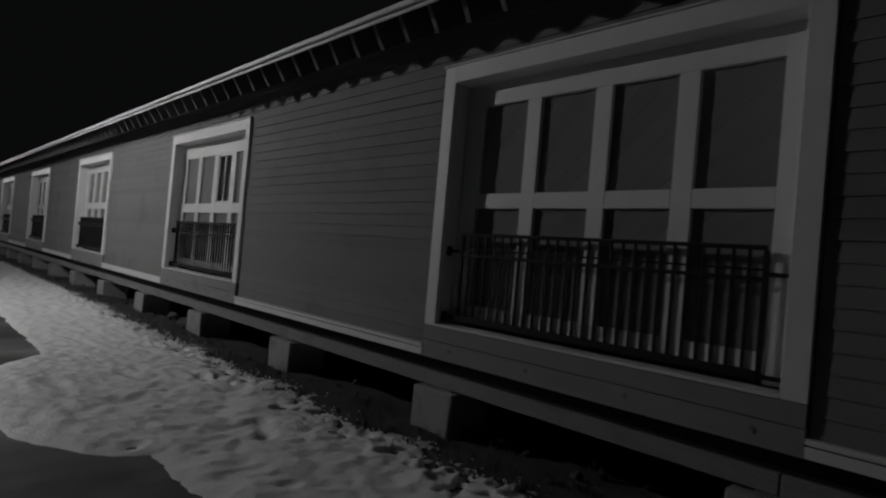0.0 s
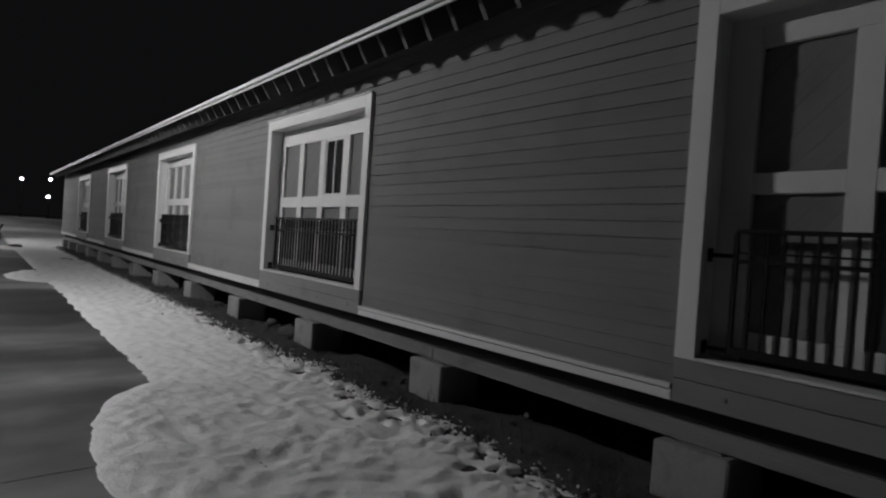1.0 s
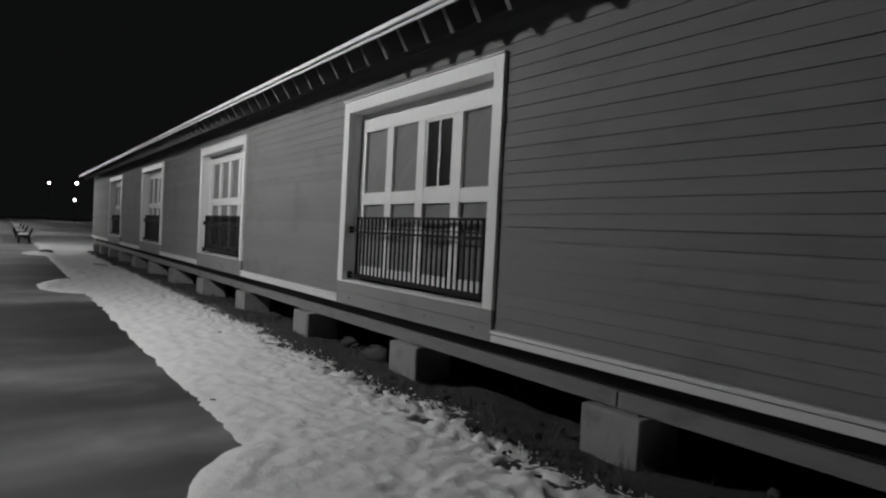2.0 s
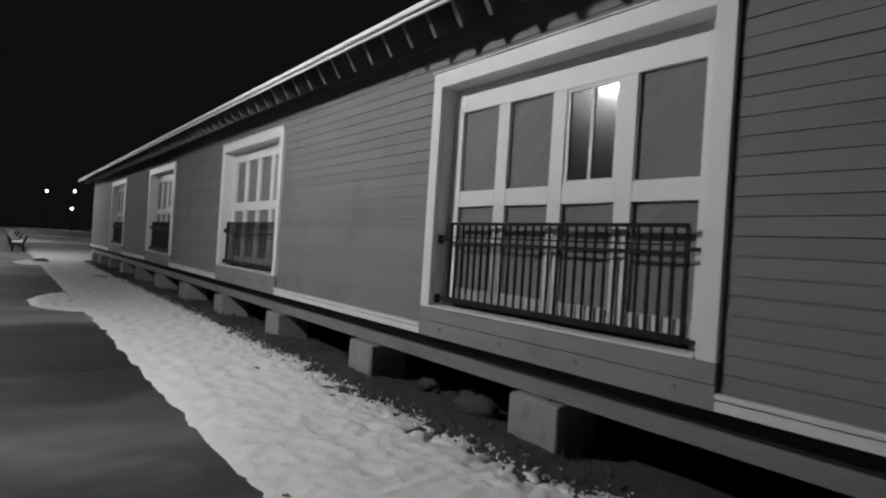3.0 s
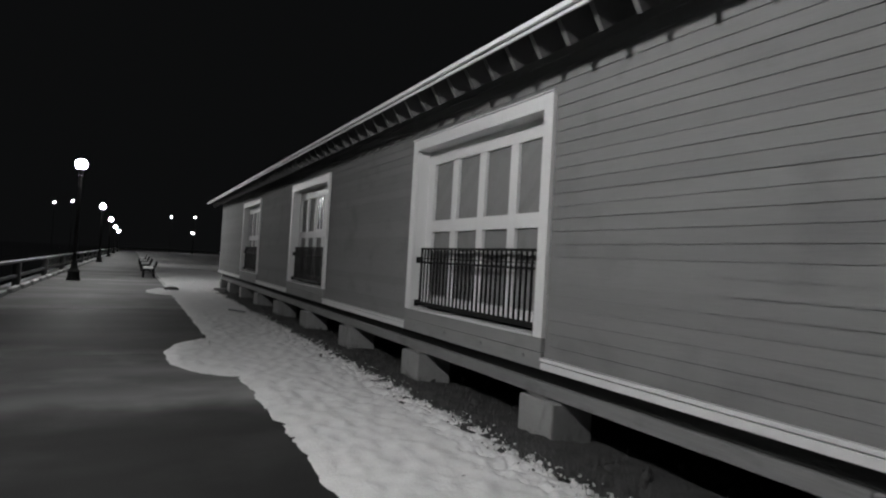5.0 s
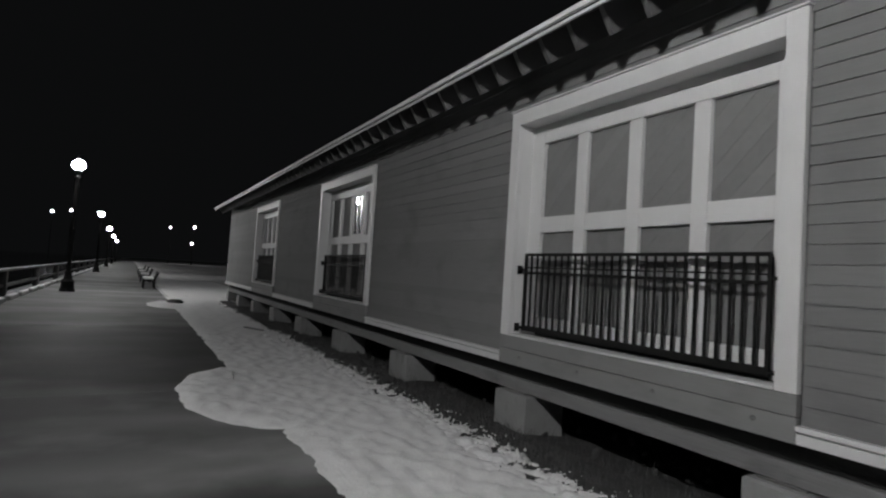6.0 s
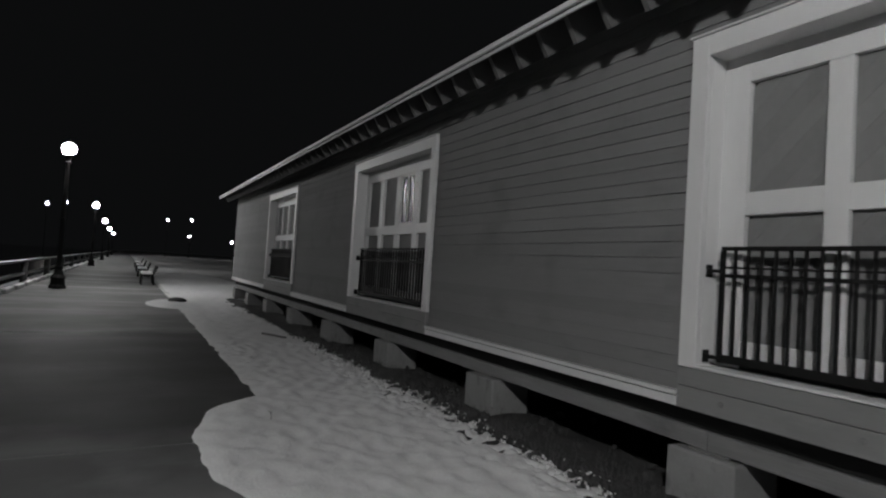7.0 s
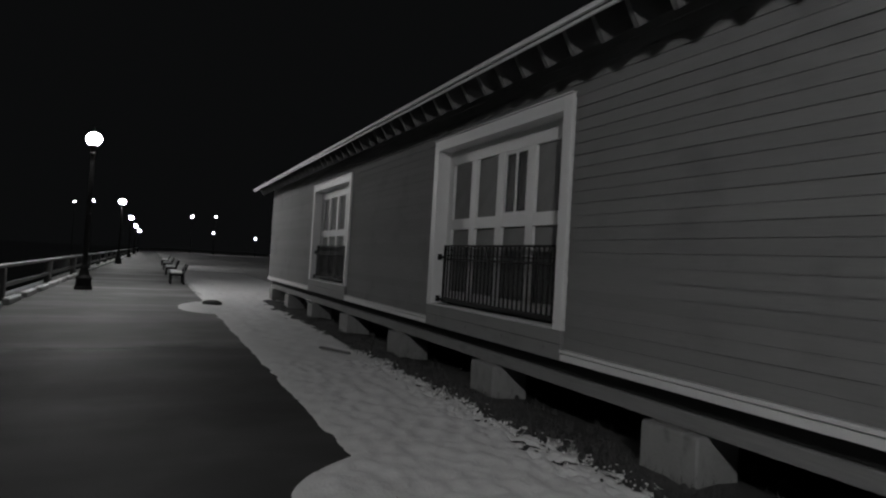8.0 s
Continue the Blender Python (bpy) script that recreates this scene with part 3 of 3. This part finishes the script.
# ---- benches past the end of the building ----
def bench():
    b = thing("bench", None, None, "park bench with snow lying on its seat", "bench", "benches along the promenade")
    for u in (-0.75, 0.75):
        bm = bmesh.new()
        prism(bm, [(-0.30, 0.0), (-0.22, 0.0), (-0.20, 0.38), (0.18, 0.38), (0.22, 0.0), (0.30, 0.0), (0.27, 0.45), (0.42, 0.86), (0.36, 0.88), (0.20, 0.47), (-0.28, 0.45)], "x", u - 0.025, u + 0.025)
        part("leg_frame", bm, IRON, b)
    for k in range(4):
        part("seat_slat", boxes((-0.85, 0.85, -0.26 + 0.11 * k, -0.17 + 0.11 * k, 0.452, 0.485), soft=0.006), POST, b)
    for k in range(3):
        y = 0.262 + 0.05 * k
        part("back_slat", boxes((-0.85, 0.85, y - 0.02, y + 0.012, 0.56 + 0.115 * k, 0.65 + 0.115 * k), soft=0.006), POST, b)
    part("snow_cap", boxes((-0.84, 0.84, -0.27, 0.20, 0.484, 0.60), soft=0.045), SNOW, b, "thick snow on the seat")
    return b


bn = bench()
bn.matrix_basis = pose(-45.6, 1.30, 0.0, 0, 0, 0)
for x, y in ((-54.0, 1.32), (-62.5, 1.35), (-73.0, 1.4)):
    copy_thing(bn, pose(x, y, 0.0, 0, 0, 0))

# ---- small things in the snow ----
def ico(scale, seed, rough=0.25):
    bm = bmesh.new()
    bmesh.ops.create_icosphere(bm, subdivisions=2, radius=1)
    for v in bm.verts:
        v.co *= 1 + rough * noise.noise(v.co * 1.3 + Vector((seed, 0, 0)))
        v.co = Vector((v.co.x * scale[0], v.co.y * scale[1], v.co.z * scale[2]))
    return bm


bm = bmesh.new()
lathe(bm, [(0.007, 0.0), (0.006, 0.09), (0.003, 0.17)], 6)
for a in range(3):
    prism(bm, [(0.0, 0.05 + 0.03 * a), (0.05 - 0.1 * (a % 2), 0.10 + 0.03 * a), (0.05 - 0.1 * (a % 2), 0.106 + 0.03 * a), (0.0, 0.058 + 0.03 * a)], "y", -0.003, 0.003)
twig = thing("twig", bm, STRAW, "short dead twig standing in the snow", "twig")
twig.matrix_basis = pose(-20.87, 1.62, 0.06, 8, 0, 40) @ Matrix.Scale(0.65, 4)
st = thing("stone", ico((0.42, 0.28, 0.10), 3), ROCK, "flat dark stone lying bare in the snow", "stone", smooth=True)
st.matrix_basis = pose(-35.2, 1.86, 0.06)
for k, (x, y, a) in enumerate(((-10.4, 4.2, 0.2), (-11.4, 4.3, 0.13), (-10.7, 4.35, 0.12))):
    s_ = thing("stone", ico((a * 1.2, a * 0.8, a * 0.55), 11 + k, 0.8), ROCK, "rounded stone in the crawl space", "stone", "stones under the building", smooth=True)
    s_.matrix_basis = pose(x, y, 0.05)
stick = thing("plank_offcut", boxes((-0.35, 0.35, -0.035, 0.035, 0, 0.03), soft=0.004), TIMBER, "short timber offcut lying on the snow", "plank")
stick.matrix_basis = pose(-26.7, 2.96, 0.062, 0, 0, 25)


def scatter(name, count, spot, size, material, label, category, seed):
    """Many small faceted clods as one mesh."""
    r = random.Random(seed)
    g = (1 + 5 ** 0.5) / 2
    base = np.array([(-1, g, 0), (1, g, 0), (-1, -g, 0), (1, -g, 0), (0, -1, g), (0, 1, g), (0, -1, -g), (0, 1, -g), (g, 0, -1), (g, 0, 1), (-g, 0, -1), (-g, 0, 1)]) / 1.9
    tri = [(0, 11, 5), (0, 5, 1), (0, 1, 7), (0, 7, 10), (0, 10, 11), (1, 5, 9), (5, 11, 4), (11, 10, 2), (10, 7, 6), (7, 1, 8), (3, 9, 4), (3, 4, 2), (3, 2, 6), (3, 6, 8), (3, 8, 9), (4, 9, 5), (2, 4, 11), (6, 2, 10), (8, 6, 7), (9, 8, 1)]
    verts, faces = [], []
    for _ in range(count):
        x, y, z = spot(r)
        s = size * r.uniform(0.35, 1.0) ** 1.6
        turn = np.array(Euler((r.uniform(0, 6), r.uniform(0, 6), r.uniform(0, 6))).to_matrix())
        jit = base * (1 + np.array([[r.uniform(-0.3, 0.3)] for _ in range(12)])) * np.array([1, r.uniform(0.6, 1), r.uniform(0.4, 0.9)])
        n0 = len(verts)
        verts += [tuple(p) for p in jit @ turn.T * s + np.array([x, y, z])]
        faces += [tuple(n0 + i for i in f) for f in tri]
    data = bpy.data.meshes.new(name)
    data.from_pydata(verts, [], faces)
    data.materials.append(material)
    return tagged(new(name, data), label, category, kind="stuff")


def edge_spot(lo, hi, spread):
    def spot(r):
        x = r.uniform(lo, hi)
        y = 3.54 + 0.16 * noise.noise((x * 0.8, 1, 9)) + 0.16 * noise.noise((x * 3.5, 5.2, 4)) + r.gauss(0, spread)
        return x, y, max(0.0, snow_height(x, y)) + 0.012
    return spot


scatter("snow_clods", 1500, edge_spot(-27, 1, 0.10), 0.020, SNOW, "broken clods of old snow along the bare soil", "snow", 5)
scatter("rubble", 600, lambda r: (r.uniform(-30, 1), 3.5 + 1.7 * r.random() ** 1.6, 0.0), 0.065, ROCK, "loose rubble and clods under the edge of the building", "rubble", 7)
scatter("soil_clods", 800, edge_spot(-27, 1, 0.13), 0.020, SOIL, "dark clods of soil between the snow lumps", "soil", 6)


def tufts():
    r = random.Random(8)
    verts, faces = [], []
    for _ in range(2200):
        x = r.uniform(-34, 1)
        y = r.choice((r.gauss(3.78, 0.12), r.gauss(3.6, 0.09), r.gauss(3.9, 0.2)))
        z = max(0.0, snow_height(x, y)) - 0.01 if y < 3.6 else 0.0
        for _ in range(r.randint(4, 9)):
            a, h, l = r.uniform(0, 6.28), r.uniform(0.04, 0.15), r.uniform(0.01, 0.09)
            w = 0.003
            dx, dy = math.cos(a), math.sin(a)
            n0 = len(verts)
            ox, oy = x + r.gauss(0, 0.03), y + r.gauss(0, 0.03)
            verts += [(ox - dy * w, oy + dx * w, z), (ox + dy * w, oy - dx * w, z), (ox + dx * l, oy + dy * l, z + h)]
            faces.append((n0, n0 + 1, n0 + 2))
    data = bpy.data.meshes.new("dead_grass")
    data.from_pydata(verts, [], faces)
    data.materials.append(STRAW)
    tagged(new("dead_grass", data), "thin dead grass poking up along the building", "grass", kind="stuff")


tufts()

# ---- clapboards, board by board, last ----
def clapboards():
    spans, right = [], WALL_NEAR
    for x in DOOR_X:
        spans.append((x + DOOR_W, right))
        right = x
    spans.append((WALL_FAR, right))
    cache = {}
    r = random.Random(31)

    def board(a, b, z):
        key = (round(b - a, 3))
        if key not in cache:
            bm = bmesh.new()
            t = BOARD_STEP
            prism(bm, [(WALL_Y - 0.022, 0.0), (WALL_Y - 0.008, 0.0), (WALL_Y - 0.001, t + 0.006), (WALL_Y - 0.006, t + 0.006), (WALL_Y - 0.006, t - 0.005), (WALL_Y - 0.014, t - 0.005)], "x", 0, b - a)   # rebated top edge
            cache[key] = mesh_of("clapboard", bm, SIDING)
        ob = new("clapboard", cache[key])
        ob.parent = wall
        ob.matrix_basis = pose(a, r.uniform(-0.002, 0.003), z + r.uniform(-0.0015, 0.0015), 0, 0, 0)

    n = int(round((4.10 - SKIRT_TOP) / BOARD_STEP))
    for k in range(n):
        z = SKIRT_TOP + 0.002 + BOARD_STEP * k
        if z + BOARD_STEP * 0.6 < CASE_TOP:
            for a, b in spans:
                board(a + (0.014 if a > WALL_FAR else 0.001), b - 0.004, z)
        else:
            for a, b in ((WALL_FAR, -25.0), (-24.998, -12.0), (-11.998, -2.0), (-1.998, WALL_NEAR)):
                board(a, b, z)


clapboards()
